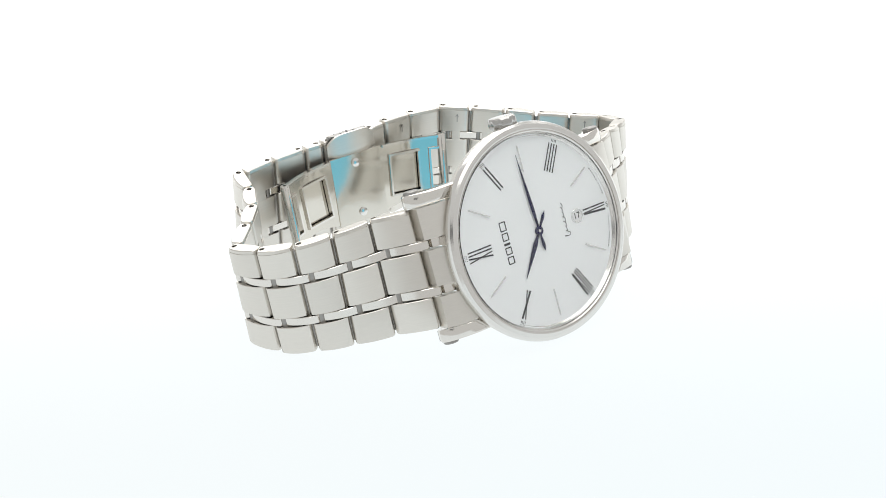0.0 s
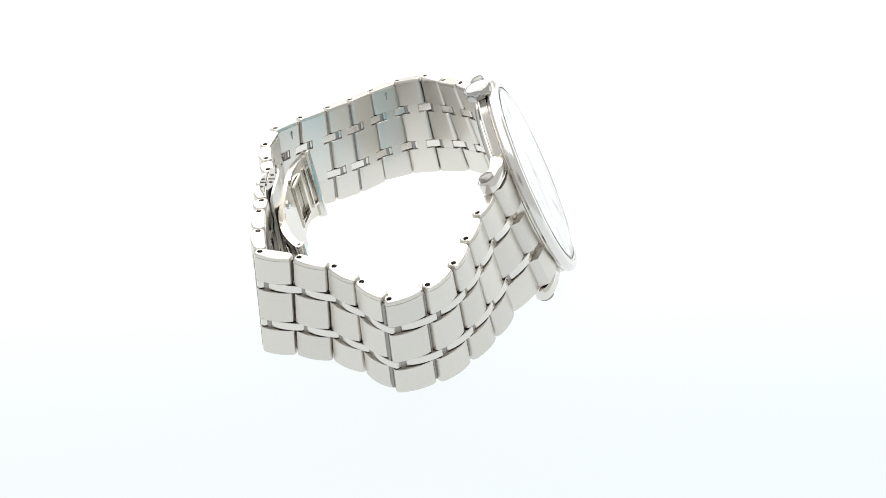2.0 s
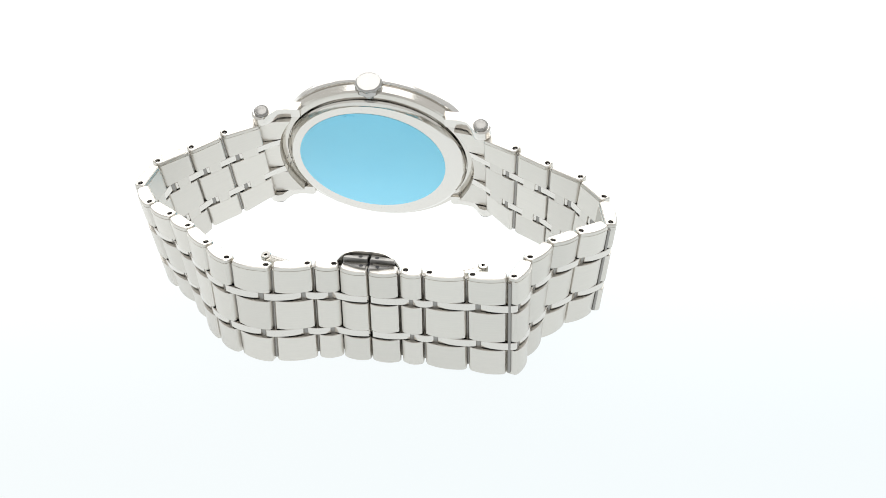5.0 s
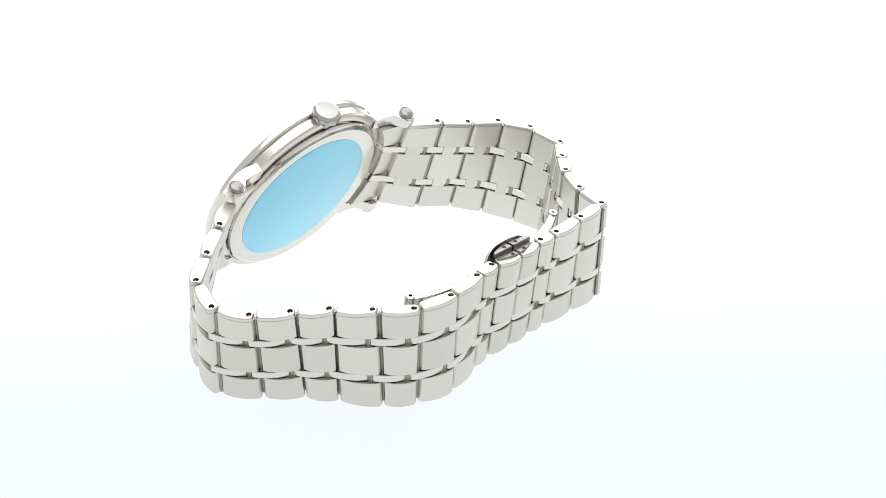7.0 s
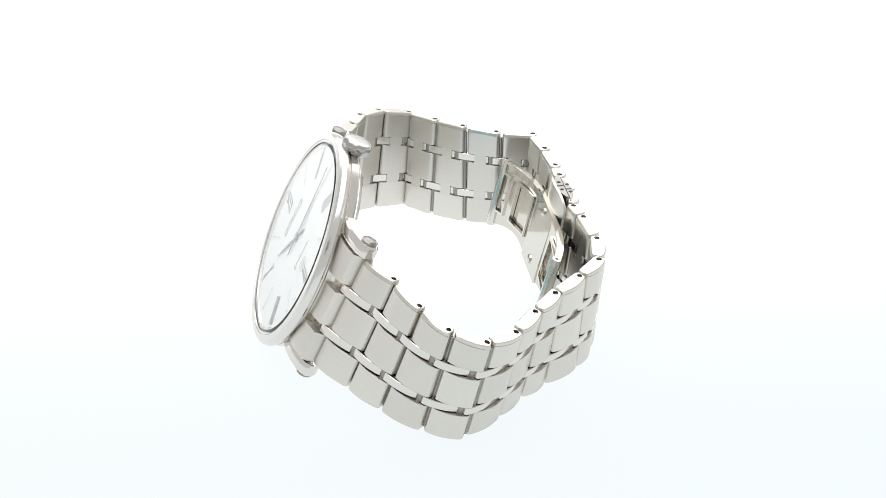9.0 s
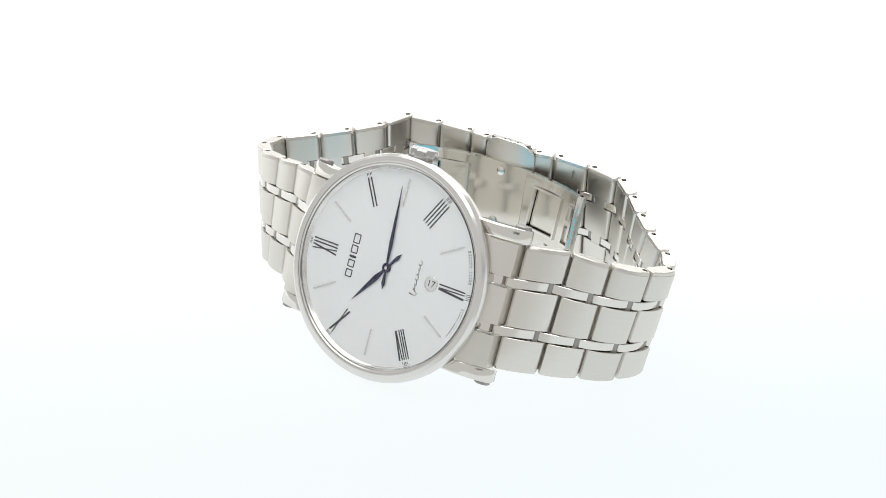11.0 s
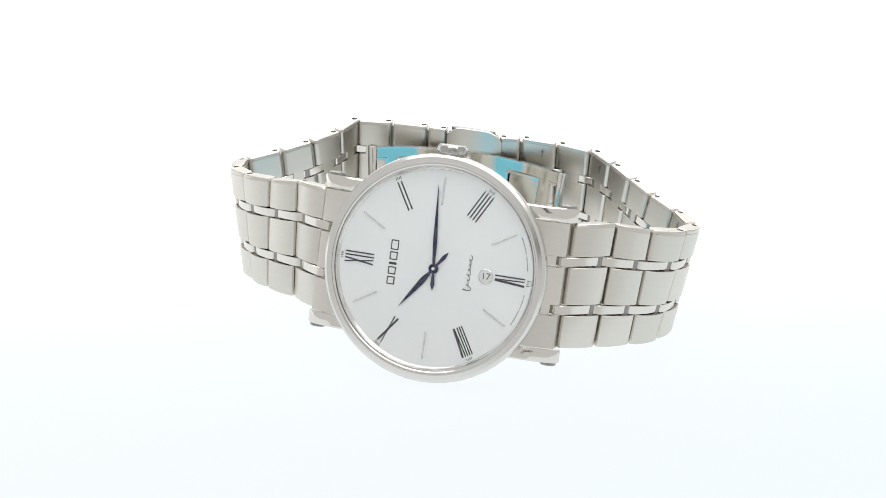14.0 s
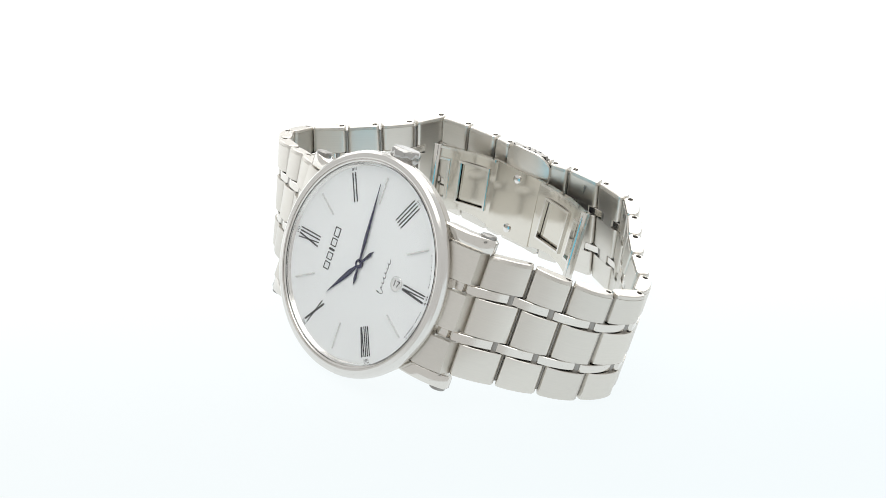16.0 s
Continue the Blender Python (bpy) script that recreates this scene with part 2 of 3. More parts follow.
def case_parts():
    body = part("case", lathe([(18.0, 0.7), (21.2, 0.9), (21.2, 1.2), (21.5, 1.35), (21.35, 2.8), (21.0, 3.2), (20.3, 3.4), (19.75, 3.45), (19.65, 3.35), (19.65, 2.6), (17.5, 2.6)], 128),
                RING, watch, "satin steel case middle", CASE, smooth=14)
    part("bezel", lathe([(18.95, 0.0), (19.55, -0.5), (19.72, -0.5), (19.74, -1.0), (19.95, -1.15), (20.08, -1.16), (20.12, -1.02), (20.2, -1.02), (20.24, -1.2), (20.5, -1.25), (21.3, -1.1), (21.8, -0.75), (22.0, -0.2), (22.0, 0.4), (21.8, 0.75), (21.2, 0.95), (19, 0.95)], 160, closed=True),
         BEZEL, watch, "polished steel bezel", CASE, smooth=20)
    back = part("caseback", lathe([(18.6, 2.5), (18.6, 3.6), (19.45, 3.65), (19.5, 3.95), (19.3, 4.35), (18.75, 4.77), (18.5, 4.88), (18.2, 4.92), (0, 4.92)], 128), POLISH, watch, "polished steel caseback", CASE, smooth=14)
    part("protective_film", lathe([(15.95, 4.94), (15.95, 5.0), (15.75, 5.04), (0, 5.04)], 96), FILM, back, "blue protective plastic film", CASE @ pose(0.82 * U, 0, 0.31 * U))
    crease = bmesh.new()
    for x, z, w in ((4.3, 15.1, 0.9), (5.2, 14.9, 0.7), (3.5, 15.2, 0.5)):
        flat = [(x, z), (x + w, z + 0.15), (x + w * 0.8, z + 0.4), (x + 0.1, z + 0.3)]
        add_block(crease, flat, 5.02, 5.2)
    part("film_crease", crease, FILM, back, "", CASE)
    glass = part("crystal", lathe([(0, -1.15), (18.8, -1.15), (19.1, -1.15), (19.12, -1.145), (19.45, -0.98), (19.55, -0.9), (19.55, -0.62), (19.5, -0.6), (19.4, -0.6), (0, -0.6)], 128), GLASS, watch, "clear flat crystal", CASE, smooth=8)
    glass.visible_shadow = False
    # crown
    def lobes(r):
        return lambda a: r * (1 - 0.03 * (1 + math.cos(10 * a)))
    part("crown", lathe([(1.5, 20.4), (1.5, 21.6), (1.5, 21.85), (2.3, 21.9), (lobes(2.6), 22.15), (lobes(2.95), 22.6), (lobes(2.95), 23.8), (2.6, 24.3), (2.4, 24.4), (1.9, 24.42), (1.0, 24.43), (0, 24.43)], 96, "z"),
         CROWN, watch, "scalloped polished crown", CASE @ pose(0, 2.3 * U, -0.6 * U), smooth=50)
    # lugs with their screws
    side = [(15.0, 2.0), (18.5, 2.1), (21.3, 3.0), (23.6, 4.0), (24.9, 4.9), (25.5, 5.9), (25.3, 7.0), (24.5, 7.8), (23.4, 8.0), (22.3, 7.6), (21.5, 6.6), (20.3, 5.3), (18.5, 4.6), (15.5, 4.5)]
    for sx in (1, -1):
        for sz in (1, -1):
            out = [(sx * x, y - (0.95 if x > 20 else 0.7)) for x, y in side]
            lug = part("lug", prism(out, [(sz * 12.3, 0.15), (sz * 12.5, 0), (sz * 14.5, 0), (sz * 14.85, 0.35)]), POLISH, watch, "", CASE)
            part("lug_screw", lathe([(0, 14.5), (1.55, 14.5), (1.55, 15.25), (1.35, 15.45), (1.2, 15.38), (1.1, 15.45), (0, 15.5)], 32, "z"), DIM_STEEL, lug, "",
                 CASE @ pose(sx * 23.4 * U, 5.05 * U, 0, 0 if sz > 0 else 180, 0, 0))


def dial_parts():
    dial = part("dial", lathe([(0, 0), (18.98, 0), (18.98, 0.6), (0, 0.6)], 128), DIAL, watch, "white dial with black roman numerals", CASE)
    # strokes of the numerals: (offset at the inner end, offset at the outer end, width)
    one = 0.22
    glyphs = {12: [(-1.15, -0.35, 0.30), (-0.35, -1.15, one), (0.2, 0.2, 0.25), (0.85, 0.85, 0.25)],
              2: [(-0.36, -0.36, 0.27), (0.36, 0.36, 0.27)],
              4: [(-1.0, -1.0, 0.24), (-0.34, -0.34, 0.24), (0.33, 0.33, 0.24), (1.0, 1.0, 0.24)],
              6: [(0.25, 0.75, 0.42), (0.1, -0.1, one), (-0.6, -0.6, 0.26)],
              8: [(0.75, 1.1, 0.36), (0.65, 0.5, one), (0.05, 0.05, 0.22), (-0.42, -0.42, 0.22), (-0.9, -0.9, 0.22)],
              10: [(-0.4, 0.4, 0.40), (0.4, -0.4, one)]}
    for hour in range(1, 13):
        a = math.pi - hour * math.pi / 6          # 12 at -x, 3 at +z
        rx, rz = math.cos(a), math.sin(a)
        tx, tz = rz, -rx                           # clockwise along the dial
        if hour % 2:
            bm = bar([(12.25 * rx, 12.25 * rz), (17.6 * rx, 17.6 * rz)], 0.28, -0.16, 0.01)
            part("hour_marker", bm, SILVER, dial, "thin silver hour marker", CASE)
        else:
            bm = bmesh.new()
            for i, o, w in glyphs[hour]:
                p = (12.1 * rx + i * tx, 12.1 * rz + i * tz)
                q = (17.9 * rx + o * tx, 17.9 * rz + o * tz)
                nx, nz = tx * w / 2, tz * w / 2
                add_block(bm, [(p[0] + nx, p[1] + nz), (q[0] + nx, q[1] + nz), (q[0] - nx, q[1] - nz), (p[0] - nx, p[1] - nz)], -0.07, 0.01)
            part("numeral", bm, INK, dial, "black roman numeral", CASE)
    # maker's mark: five plain rounded frames; model name: a thin waving stroke
    bm = bmesh.new()
    for z0, z1 in ((-4.3, -2.75), (-2.35, -0.85), (-0.45, 0.0), (0.45, 2.05), (2.4, 4.35)):
        ring = rounded(-9.0, -7.45, z0, z1, 0.1, 1)
        add_ring(bm, ring, 0.2, -0.06, 0.01)
    part("maker_mark", bm, INK, dial, "black maker's mark", CASE)
    bm = bmesh.new()
    path = []
    for k in range(121):
        f = k / 120
        tall = 0.75 if f < 0.13 else 0.24
        path.append((6.95 - tall * math.sin(f * 7 * 2 * math.pi) - 0.1 * math.sin(f * 31), -3.4 + 6.8 * f + 0.3 * math.sin(f * 14 * math.pi + 1.0)))
    for (xa, za), (xb, zb) in zip(path, path[1:]):
        k = math.hypot(xb - xa, zb - za)
        nx, nz = -(zb - za) / k * 0.055, (xb - xa) / k * 0.055
        add_block(bm, [(xa + nx, za + nz), (xb + nx, zb + nz), (xb - nx, zb - nz), (xa - nx, za - nz)], -0.05, 0.01)
    part("model_mark", bm, INK, dial, "thin grey script mark", CASE)
    bm = bmesh.new()
    for sgn in (1, -1):
        for k in range(11):
            a = sgn * radians(7.5 + k * 1.7 + (1.5 if k > 4 else 0))
            b = a + sgn * radians(random.uniform(0.35, 1.1))
            add_block(bm, [(18.2 * math.cos(a), 18.2 * math.sin(a)), (18.4 * math.cos(a), 18.4 * math.sin(a)),
                           (18.4 * math.cos(b), 18.4 * math.sin(b)), (18.2 * math.cos(b), 18.2 * math.sin(b))], -0.03, 0.01)
    for hour in range(2, 13, 2):
        a = math.pi - hour * math.pi / 6
        rx, rz = math.cos(a), math.sin(a)
        for off in (-0.5, -0.17, 0.17, 0.5):
            x, z = 18.3 * rx + off * rz, 18.3 * rz - off * rx
            add_block(bm, [(x, z), (x + 0.5 * rx, z + 0.5 * rz), (x + 0.5 * rx + 0.13 * rz, z + 0.5 * rz - 0.13 * rx), (x + 0.13 * rz, z - 0.13 * rx)], -0.03, 0.01)
    part("rim_print", bm, INK, dial, "tiny grey print", CASE)
    here = CASE @ pose(10.3 * U, 0, 0)
    part("date_ring", lathe([(1.22, 0.01), (1.22, -0.10), (1.38, -0.14), (1.48, -0.08), (1.5, 0.01)], 40), SILVER, dial, "silver date window ring", here)
    part("date_disc", lathe([(0, -0.02), (1.22, -0.02), (1.22, 0.05)], 32), PAPER, dial, "", here)
    cu = bpy.data.curves.new("date_number", "FONT")
    cu.body, cu.size, cu.align_x, cu.align_y, cu.extrude = "17", 1.8 * U, "CENTER", "CENTER", 0.01 * U
    cu.materials.append(INK)
    ob = new("date_number", cu)
    ob.parent = dial
    ob.matrix_basis = pose(10.3 * U, -0.04 * U, 0, 90, 0, 0)
    # hands
    def hand(name, length, tail, w, angle, y):
        a = radians(angle)
        spine = [(-tail, 0.04), (-tail * 0.72, 0.42), (-0.9, 0.22), (0.0, 0.35), (0.9, 0.25), (length * 0.30, w / 2), (length * 0.62, w * 0.33), (length, 0.03)]
        bm = bmesh.new()
        rows = []
        for s, h in spine:
            c = (s * math.cos(a), s * math.sin(a))
            n = (-math.sin(a) * h, math.cos(a) * h)
            rows.append([bm.verts.new((c[0] + n[0], y, c[1] + n[1])), bm.verts.new((c[0], y - 0.1, c[1])), bm.verts.new((c[0] - n[0], y, c[1] - n[1])), bm.verts.new((c[0], y + 0.06, c[1]))])
        for p, q in zip(rows, rows[1:]):
            for k in range(4):
                bm.faces.new((p[k], p[(k + 1) % 4], q[(k + 1) % 4], q[k]))
        bm.faces.new(rows[0])
        bm.faces.new(rows[-1])
        part(name, bm, BLUED, watch, "dark blued steel hand", CASE, smooth=5)
    hand("hour_hand", 10.1, 4.25, 1.15, -126.1, -0.20)
    hand("minute_hand", 16.0, 4.2, 0.85, 93.8, -0.36)
    part("hand_cap", lathe([(0.95, -0.1), (0.95, -0.42), (0.8, -0.48), (0, -0.49)], 32), BLUED, watch, "", CASE)
    part("hand_pin", lathe([(0.32, -0.48), (0.32, -0.54), (0, -0.55)], 20), SILVER, watch, "", CASE)


# ---- bracelet: the upper and the lower end of each hinge pin (x, y, z, x, y, z), plan units ----
PIN_SIX = [(30.9, 14.8, 7.4, 29.8, 5.6, -15.4),
           (37.2, 18.6, 5.2, 35.6, 10.8, -16.8),
           (43.3, 22.9, 3.6, 39.9, 17.6, -19.2),
           (45.1, 29.5, 1.5, 41.8, 25.0, -20.7),
           (41.3, 35.5, 0.7, 37.5, 32.0, -20.5),
           (35.5, 40.2, 1.0, 31.6, 37.4, -20.5),
           (30.3, 45.0, 1.4, 27.7, 42.7, -20.6),
           (24.9, 50.8, 1.4, 23.2, 50.0, -20.6),
           (19.3, 55.9, 1.4, 18.3, 54.0, -20.7),
           (11.2, 57.4, 1.4, 11.3, 56.4, -20.6),
           (3.3, 56.5, 2.0, 3.3, 54.4, -20.2),
           (-1.7, 55.6, 1.9, -1.7, 53.0, -20.0)]
PIN_TWELVE = [(-30.8, 12.2, 7.6, -29.7, 4.6, -15.1),
           (-37.9, 14.5, 5.9, -37.0, 8.2, -16.3),
           (-45.0, 16.9, 4.6, -42.6, 12.8, -18.0),
           (-50.3, 21.7, 3.0, -47.3, 18.8, -19.8),
           (-52.3, 28.8, 1.1, -49.7, 26.8, -20.7),
           (-46.8, 34.1, 1.5, -44.3, 32.3, -20.7),
           (-41.8, 39.5, 1.9, -39.8, 38.9, -20.6),
           (-38.1, 46.4, 1.7, -37.6, 46.3, -20.6),
           (-36.0, 54.1, 1.7, -36.2, 53.3, -20.6),
           (-28.2, 55.2, 1.9, -28.6, 53.3, -20.4),
           (-20.1, 55.8, 1.9, -20.1, 53.1, -20.1),
           (-15.5, 55.7, 1.9, -15.5, 53.0, -20.0)]
ROWS = [("side", 0.0, 5.68), ("connector", 5.86, 7.44), ("centre", 7.62, 14.08), ("connector", 14.26, 15.84), ("side", 16.02, 21.7)]


def bracelet_link(a, b, half=False):
    """One link between two hinge pins, its pieces fitted between the pins' upper and lower ends."""
    A, B, C, D = Vector(a[:3]), Vector(b[:3]), Vector(a[3:]), Vector(b[3:])
    s = (B - A + D - C).normalized()
    up = (A - C + B - D).normalized()
    n = up.cross(s).normalized()
    if n.dot((A + B) / 2 - Vector((-3, 30, 0))) < 0:
        n = -n
    m = Matrix((s, n, n.cross(s) if n.cross(s).dot(up) > 0 else s.cross(n))).transposed().to_4x4()
    m.translation = A * U
    at, back = REST @ m, (m.to_3x3()).inverted()
    gap = ((B - A).length + (D - C).length) / 2

    def fit(bm):
        for v in bm.verts:
            f, t = v.co.x / gap, -v.co.z / 21.7
            p = (A.lerp(B, f)).lerp(C.lerp(D, f), t) + n * v.co.y
            v.co = back @ (p - A)
        return bm

    inner, x0, x1 = 1.4, 1.34, gap + 0.95
    if half:
        x1 = gap - 0.04
    made = None
    for kind, t0, t1 in (ROWS[2], ROWS[0], ROWS[4], ROWS[1], ROWS[3]):
        if kind == "connector":
            c0, c1 = -0.8, gap - (1.32 if not half else 0.1)
            out = [(c0 + x, y) for x, y in arch(c1 - c0, 1.15, 0.85, 1.38, corner=0.45)]
            part("connector", fit(prism(out, [(-t0, 0.1), (-t0 - 0.1, 0), (-t1 + 0.1, 0), (-t1, 0.1)])), POLISH, made, "", at, 20)
            continue
        out = [(x0 + x, y) for x, y in arch(x1 - x0, inner, 1.0, 1.68)]
        top, low = kind == "side" and t0 == 0, kind == "side" and t0 > 0
        lay = [(-t0, 0.3 if top else 0.07)] + ([(-t0 - 0.14, 0.14), (-t0 - 0.62, 0.03), (-t0 - 0.64, 0.09), (-t0 - 0.71, 0.09)] if top else []) + [(-t0 - (0.73 if top else 0.09), 0),
               (-t1 + (0.42 if low else 0.09), 0)] + ([(-t1 + 0.12, 0.12)] if low else []) + [(-t1, 0.3 if low else 0.07)]
        hole = (gap, -0.05, 0.56, 0.8) if top and not half else None
        bm = fit(prism(out, lay, hole))
        if kind == "centre":
            if not half:
                for z0, z1 in ((-5.6, -7.7), (-14.0, -16.1)):
                    fill = prism([(x0 + 1.8, -1.38), (x1 - 3.0, -1.38), (x1 - 3.0, -1.17), (x0 + 1.8, -1.17)], [(z0, 0), (z1, 0)])
                    fit(fill)
                    tmp = bpy.data.meshes.new("inner_web")
                    fill.to_mesh(tmp)
                    fill.free()
                    bm.from_mesh(tmp)
                    bpy.data.meshes.remove(tmp)
            made = part("bracelet_link", bm, SATIN, watch, "", at, 32)
        else:
            part("side_piece", bm, SATIN, made, "", at, 32)
    if not half:
        # Pin made thick and near black to stand for shade in the gaps.
        bm = lathe([(0, -0.62), (0.5, -0.62), (0.5, -1.2), (0.8, -1.3), (0.8, -20.8), (0, -20.9)], 16, "z")
        bmesh.ops.translate(bm, vec=(gap, -0.05, 0), verts=bm.verts[:])
        part("hinge_pin", fit(bm), DARK, made, "hinge pin, near black for the shade around it", at)
        # Barrel fills the connector gap; its dark tone stands for shade there.
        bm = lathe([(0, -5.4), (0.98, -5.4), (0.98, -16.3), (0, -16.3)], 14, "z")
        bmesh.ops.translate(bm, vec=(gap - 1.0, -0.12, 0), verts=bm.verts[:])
        part("hinge_barrel", fit(bm), JOINT_SHADE, made, "hinge barrel, toned dark for the shade in the joint", at)
        # Added rod closes the seam, dark in place of the seam's shade.
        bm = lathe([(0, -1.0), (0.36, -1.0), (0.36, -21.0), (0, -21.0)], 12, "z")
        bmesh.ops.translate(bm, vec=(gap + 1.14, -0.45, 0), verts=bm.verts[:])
        part("hinge_spine", fit(bm), JOINT_SHADE, made, "added filler closing the joint, toned dark like shade", at)
        # Paler tip over the dark pin puts the hole's lit crescent into colour.
        bm = lathe([(0, -0.3), (0.2, -0.3), (0.27, -0.36), (0.27, -0.7), (0, -0.7)], 12, "z")
        bmesh.ops.translate(bm, vec=(gap + 0.05, 0.06, 0), verts=bm.verts[:])
        part("pin_tip", fit(bm), DIM_STEEL, made, "", at)
    return made


def bracelet():
    for pins, sx in ((PIN_SIX, 1), (PIN_TWELVE, -1)):
        ends = [REST.inverted() @ (CASE @ Vector((sx * 23.4 * U, 5.05 * U, z * U))) / U for z in (12.0, -12.0)]
        chain = [(*ends[0], *ends[1])] + pins
        for k, (a, b) in enumerate(zip(chain, chain[1:])):
            link = bracelet_link(a, b)
            if sx > 0 and 4 <= k <= 10:
                arrow_marks(link, 4.2)
    mid = (-8.5, 56.5, 1.85, -8.5, 53.4, -20.0)
    bracelet_link(PIN_SIX[-1], mid, half=True)
    bracelet_link(PIN_TWELVE[-1], mid, half=True)


def arrow_marks(link, gap_mid):
    """A small engraved arrow on the inner face of a link's upper piece."""
    bm = bmesh.new()
    x = gap_mid
    add_block(bm, [(x - 0.1, -1.6), (x + 0.1, -1.6), (x + 0.1, -3.4), (x - 0.1, -3.4)], -1.44, -1.36)
    add_block(bm, [(x - 0.45, -2.3), (x, -1.5), (x + 0.45, -2.3), (x, -1.9)], -1.45, -1.36)
    part("arrow_mark", bm, DIM_STEEL, link, "engraved adjustment arrow")


def end_links():
    """Fixed pieces between the lugs, cut to the round of the case."""
    for sx in (1, -1):
        made = None
        for kind, t0, t1 in (ROWS[2], ROWS[0], ROWS[4], ROWS[1], ROWS[3]):
            z0, z1 = 12.0 - t0 * 24.0 / 21.7, 12.0 - t1 * 24.0 / 21.7
            bm = bmesh.new()
            rows = []
            n = 6
            for k in range(n + 1):
                z = z0 + (z1 - z0) * k / n
                xa = math.sqrt(21.3 ** 2 - z * z)
                xb = 24.45 if kind != "connector" else 22.6
                ring = []
                for f in ((0, 0.12, 1) if kind == "connector" else (0, 0.5, 1)):
                    x = xa + (xb - xa) * f
                    deep = 0 if kind != "connector" else (0.3 if f == 0 else 1.7)
                    ring.append(bm.verts.new((sx * x, 1.1 + 0.055 * (x - 18.5) ** 2 + deep, z)))
                for f in (1, 0):
                    x = xa + (xb - xa) * f
                    ring.append(bm.verts.new((sx * x, 5.9 if f else 4.9, z)))
                rows.append(ring)
            for p, q in zip(rows, rows[1:]):
                for k in range(5):
                    bm.faces.new((p[k], p[(k + 1) % 5], q[(k + 1) % 5], q[k]))
            bm.faces.new(rows[0])
            bm.faces.new(rows[-1])
            if kind == "centre":
                made = part("end_link", bm, SATIN, watch, "satin end link fitted to the case", CASE)
            else:
                part("connector" if kind == "connector" else "side_piece", bm, POLISH if kind == "connector" else SATIN, made, "", CASE)


# ---- folding clasp inside the loop ----
def plate(a, b, lean, height, thick, windows=(), round_low=0.0):
    """A flat blade from a to b (top corners), windows: (s0, s1, t0, t1) cut through."""
    A, B = Vector(a), Vector(b)
    s = (B - A).normalized()
    down = Vector(lean).normalized()
    down = (down - s * down.dot(s)).normalized()
    n = s.cross(-down)
    m = Matrix((s, n, -down)).transposed().to_4x4()
    m.translation = A * U
    L = (B - A).length
    xs = sorted({0, L, *[w[0] for w in windows], *[w[1] for w in windows]})
    if round_low:
        xs = sorted({*xs, *[L * k / 14 for k in range(15)]})
    zs = sorted({0, height, *[w[2] for w in windows], *[w[3] for w in windows]})
    bm = bmesh.new()
    grid = {}

    def v(x, y, z):
        key = (x, y, z)
        if key not in grid:
            dip = round_low * math.sin(math.pi * x / L) if z == height else 0
            grid[key] = bm.verts.new((x, y, -(z - dip)))
        return grid[key]

    def solid(i, j):
        if not (0 <= i < len(xs) - 1 and 0 <= j < len(zs) - 1):
            return False
        x, z = (xs[i] + xs[i + 1]) / 2, (zs[j] + zs[j + 1]) / 2
        return not any(w[0] < x < w[1] and w[2] < z < w[3] for w in windows)
    h = thick / 2
    for i in range(len(xs) - 1):
        for j in range(len(zs) - 1):
            if not solid(i, j):
                continue
            x0, x1, z0, z1 = xs[i], xs[i + 1], zs[j], zs[j + 1]
            for y in (-h, h):
                bm.faces.new((v(x0, y, z0), v(x1, y, z0), v(x1, y, z1), v(x0, y, z1)))
            for (di, dj, p, q) in ((-1, 0, (x0, z0), (x0, z1)), (1, 0, (x1, z0), (x1, z1)), (0, -1, (x0, z0), (x1, z0)), (0, 1, (x0, z1), (x1, z1))):
                if not solid(i + di, j + dj):
                    bm.faces.new((v(p[0], -h, p[1]), v(q[0], -h, q[1]), v(q[0], h, q[1]), v(p[0], h, p[1])))
    return bm, REST @ m, L


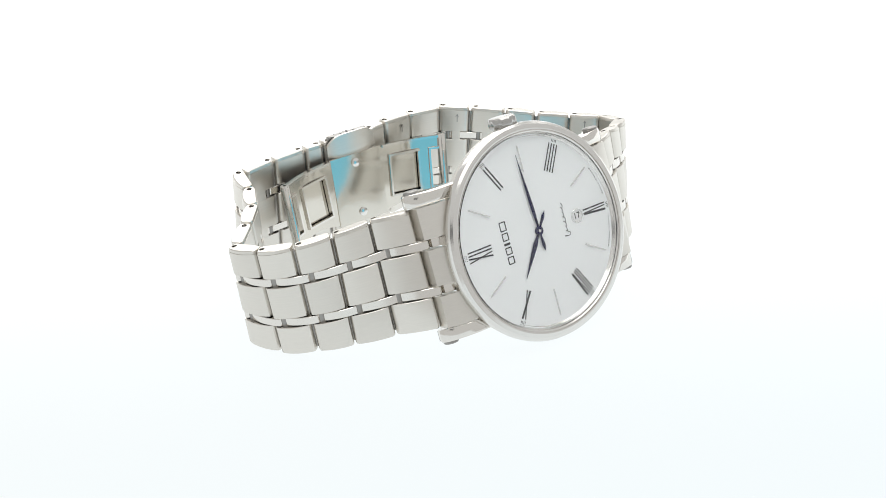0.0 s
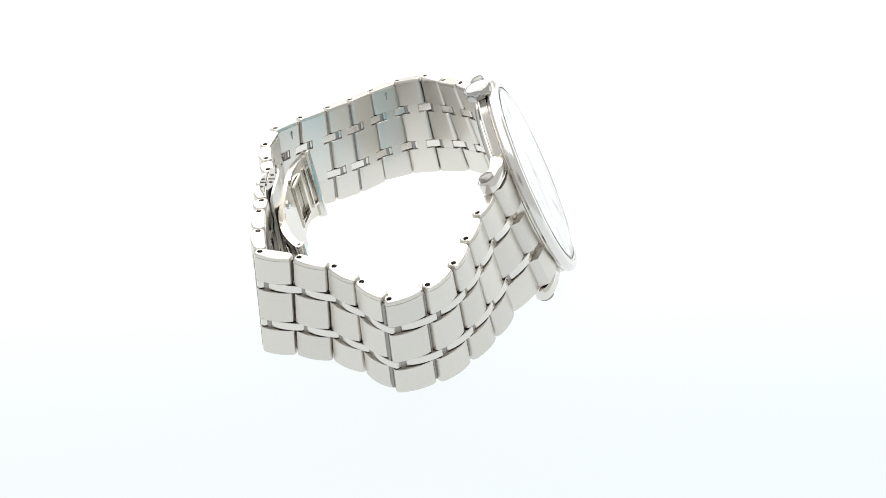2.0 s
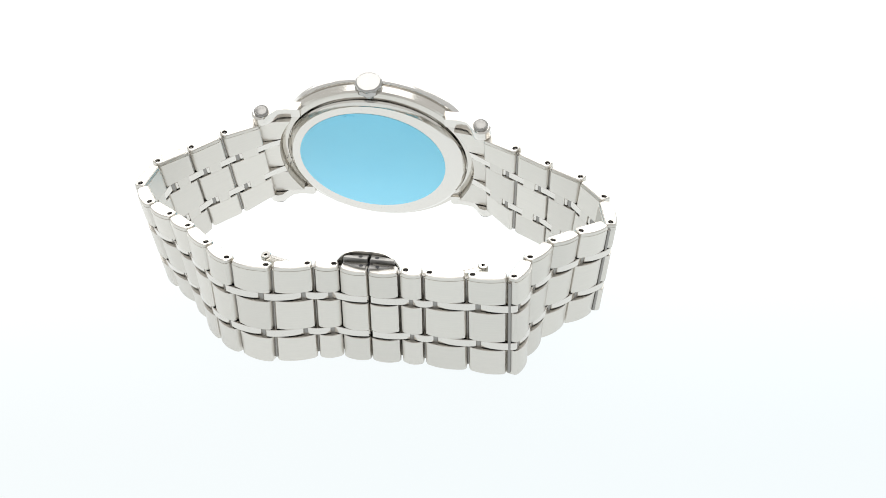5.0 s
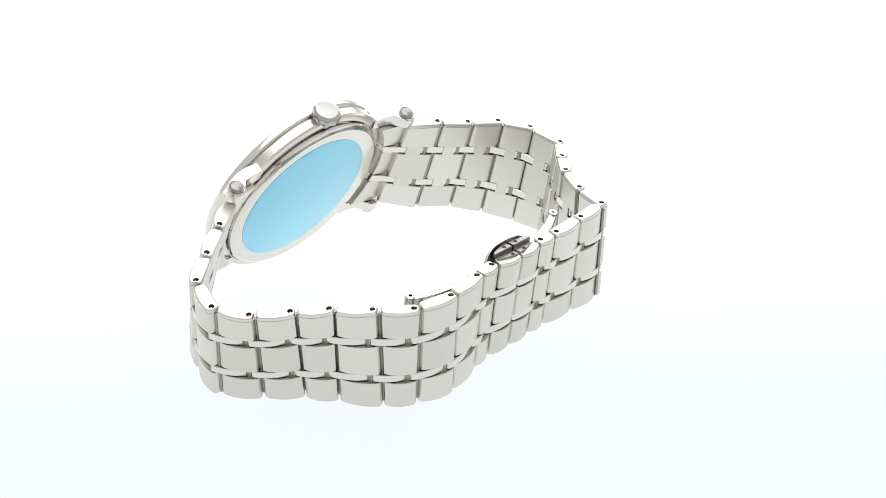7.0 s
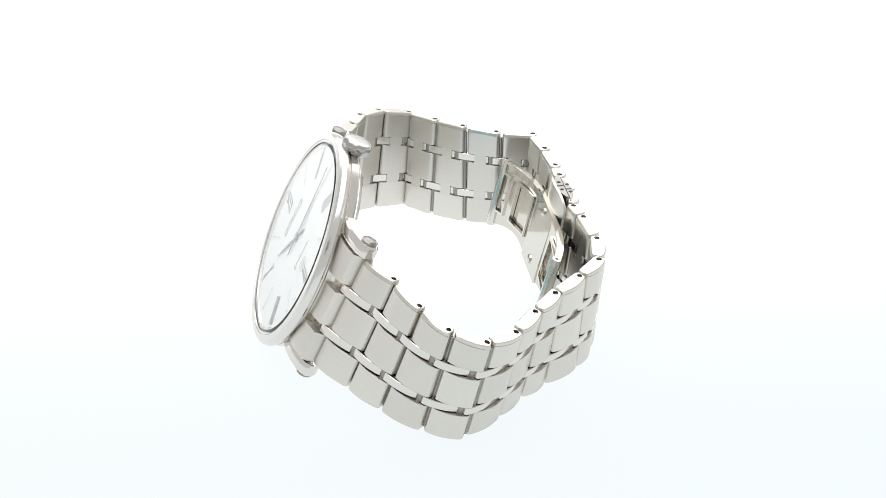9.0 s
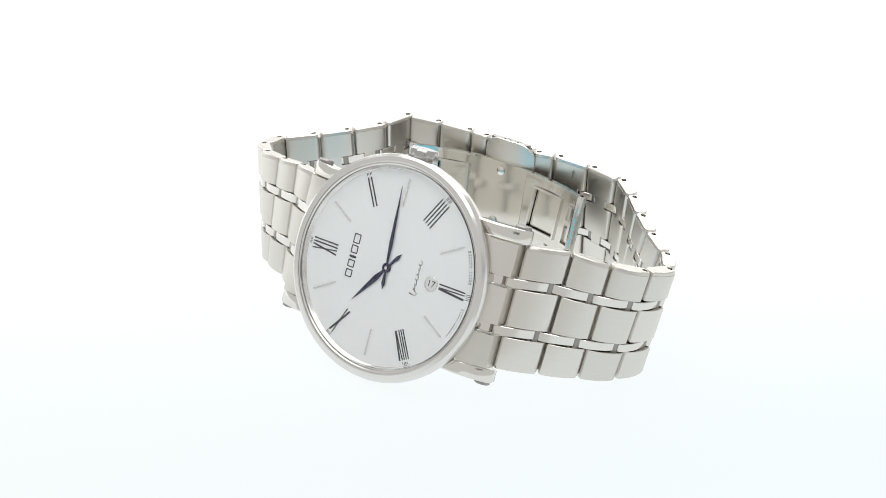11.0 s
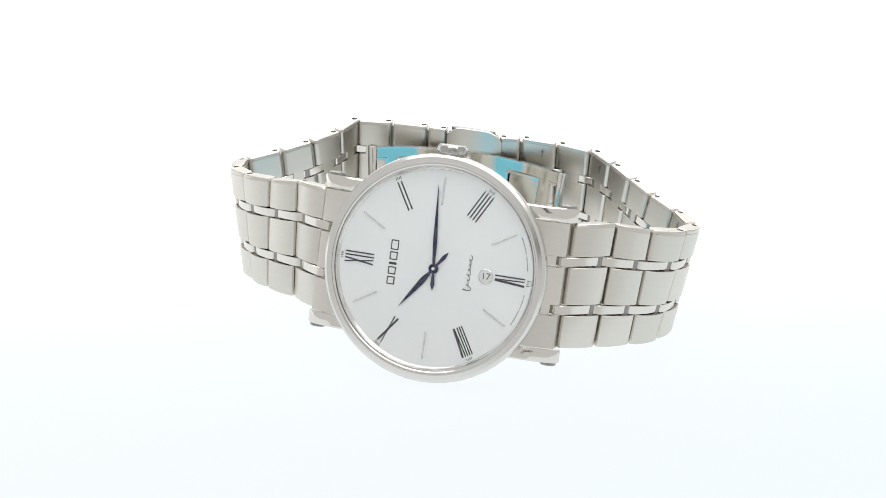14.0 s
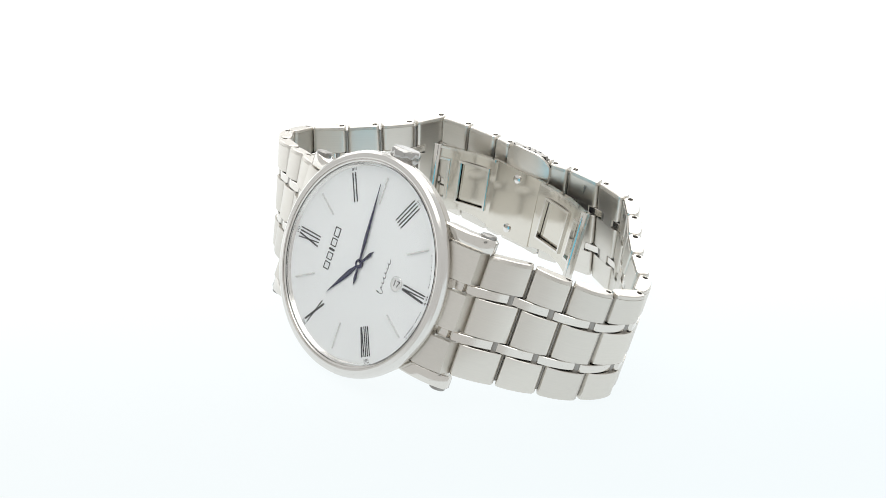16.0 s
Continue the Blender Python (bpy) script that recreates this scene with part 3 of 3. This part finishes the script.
def clasp():
    e12, b1, b2, e6 = (-29.4, 47.3, -1.0), (-14.6, 52.0, -1.2), (-1.9, 51.9, -1.2), (13.7, 49.2, -1.8)
    lean = (0, -2.9, -11.4)
    tall = 15.2
    bm, at, L = plate(b1, b2, lean, tall, 0.9)
    mid = part("clasp_plate", bm, MIRROR, watch, "mirror polished folding clasp plate", at)
    for t in (1.9, 13.2):
        part("rivet", lathe([(0, 0.45), (0.95, 0.45), (0.95, 0.7), (0.6, 0.9), (0, 0.95)], 24), BEZEL, mid, "", at @ pose(6.2 * U, 0, -t * U))
    for a, b, far in ((e12, b1, False), (b2, e6, True)):
        L = (Vector(b) - Vector(a)).length
        wins = [(0.8, 3.0, 3.0, 11.4), (6.0, 12.8, 2.9, 11.6)]
        if far:
            wins = [(L - x1, L - x0, t0, t1) for x0, x1, t0, t1 in wins]
        bm, at, L = plate(a, b, lean, tall, 0.9, wins, 1.6)

        def bowed(mesh, length=L):
            """Bends a piece of the blade with the wrist's curve."""
            for v in mesh.verts:
                v.co.y -= 1.1 * math.sin(math.pi * min(max(v.co.x / length, 0), 1))
            return mesh
        blade = part("clasp_blade", bowed(bm), MIRROR, watch, "mirror polished clasp blade with cut-out windows", at)
        # raised rims round the windows and the plate seen through them
        for x0, x1, t0, t1 in wins:
            rim = bmesh.new()
            for q in ((x0 - 0.45, x1 + 0.45, t0 - 0.45, t0), (x0 - 0.45, x1 + 0.45, t1, t1 + 0.45), (x0 - 0.45, x0, t0, t1), (x1, x1 + 0.45, t0, t1)):
                add_block(rim, [(q[0], -q[2]), (q[1], -q[2]), (q[1], -q[3]), (q[0], -q[3])], 0.4, 0.9)
            part("window_rim", bowed(rim), POLISH, blade, "", at)
        edge = bmesh.new()
        rows = []
        for k in range(13):
            x = 0.9 + (L - 1.8) * k / 12
            rows.append([edge.verts.new(p) for p in ((x, 0.42, 0.06), (x, 1.0, 0.06), (x, 1.0, -0.5), (x, 0.42, -0.5))])
        for p, q in zip(rows, rows[1:]):
            for k in range(4):
                edge.faces.new((p[k], p[(k + 1) % 4], q[(k + 1) % 4], q[k]))
        edge.faces.new(rows[0])
        edge.faces.new(rows[-1])
        part("edge_rim", bowed(edge), POLISH, blade, "", at)
        x0, x1, t0, t1 = wins[1]
        # First sheet is near black: recess shade painted as a line round the blade.
        for name, m, y0, y1, mat in (("window_gap", -0.35, -0.95, -0.75, DARK), ("lower_blade", 0.17, -0.74, -0.1, MIRROR)):
            back = bmesh.new()
            add_block(back, [(x0 + m, -t0 - m), (x1 - m, -t0 - m), (x1 - m, -t1 + m), (x0 + m, -t1 + m)], y0, y1)
            part(name, bowed(back), mat, blade, "", at)
        # pivot barrel at the free end
        x = L - 0.2 if far else 0.2
        bar_bm = lathe([(0.35, -0.1), (0.35, 0.35), (0.9, 0.35), (1.0, 0.2), (1.0, -tall - 0.1), (0, -tall - 0.2)], 24, "z")
        part("pivot", bar_bm, POLISH, blade, "", at @ pose(x * U, 0.35 * U, 0))
    # arched hinge cover in the middle, with its pins and a core painted as shade
    bm = bmesh.new()
    rows = []
    for k in range(25):
        f = k / 12 - 1
        x, y, top = -7.8 + 6.2 * f, 52.7 + 0.9 * f * f, 3.7 - 2.6 * abs(f) ** 4
        rows.append([bm.verts.new(p) for p in ((x, y, top), (x, y + 0.5, top), (x, y - 2.4, -18), (x, y - 2.9, -18))])
    for p, q in zip(rows, rows[1:]):
        for k in range(4):
            bm.faces.new((p[k], p[(k + 1) % 4], q[(k + 1) % 4], q[k]))
    bm.faces.new(rows[0])
    bm.faces.new(rows[-1])
    hub = part("clasp_hinge", bm, SATIN, watch, "polished arched clasp hinge", REST)
    def lens(x0, x1, y0, y1, n=8):
        """Outline of a leaf of the hinge, cut from a pointed oval."""
        lo, hi = [], []
        for k in range(n + 1):
            x = x0 + (x1 - x0) * k / n
            f = (x + 8.3) / 5.8
            a, b = max(y0, 53.2 + 1.7 * f * f), min(y1, 56.7 - 1.9 * f * f)
            lo.append((x, min(a, b - 0.1)))
            hi.append((x, max(b, a + 0.1)))
        return lo + hi[::-1]
    part("hinge_core", prism(lens(-13.6, -3.0, 0, 99, 14), [(1.75, 0.35), (1.65, 0.3), (-0.9, 0.3)]), DARK, hub, "block under the hinge leaves, near black for the slots' shade", REST)
    for x0, x1, hx in ((-13.2, -8.55, 1), (-8.05, -3.4, 0)):
        for y0, y1, hy in ((0, 54.95, 0), (55.4, 99, 1)):
            top = 2.25 if hy else 3.1
            leaf = part("hinge_leaf", prism(lens(x0, x1, y0, y1), [(top, 0.1), (top - 0.1, 0), (1.0, 0)]), DIM_STEEL, hub, "steel hinge leaf, grey for its dim reflection", REST)
            x, y = ((-6.6, 54.2), (-9.8, 54.2), (-7.0, 56.1), (-10.2, 56.1))[hx + 2 * hy]
            # Near-black discs stand for the pin holes, their shade in the colour.
            part("hinge_pin", lathe([(0, top - 0.1), (0.4, top - 0.1), (0.4, top + 0.04), (0.3, top + 0.07), (0, top + 0.07)], 14, "z"), DARK, leaf, "", REST @ pose(x * U, y * U, 0))


case_parts()
dial_parts()
end_links()
bracelet()
clasp()


def motions():
    turn = [(0, 36.41), (0.5, 48.34), (1, 62.21), (1.5, 75.19), (2, 89.17), (2.5, 101.99), (3, 115.77), (3.5, 128.72), (4, 142.84), (4.2, 148.15), (4.7, 161.71), (5.2, 175.28),
            (5.7, 188.85), (6.3, 205.13), (6.5, 210.50), (7, 224.52), (7.5, 237.34), (8, 251.15), (8.5, 263.98), (9, 277.85), (9.2, 283.09), (9.7, 295.80), (10.2, 307.20), (10.7, 317.40),
            (11.3, 327.84), (11.5, 330.85), (12, 337.57), (12.5, 342.45), (13, 346.27), (13.5, 345.49), (14, 341.37), (14.5, 336.13), (15, 329.19), (15.5, 321.46), (16, 311.66)]
    walk(watch, [(t, pose(0, 0, 0, 0, 0, a)) for t, a in turn])


motions()
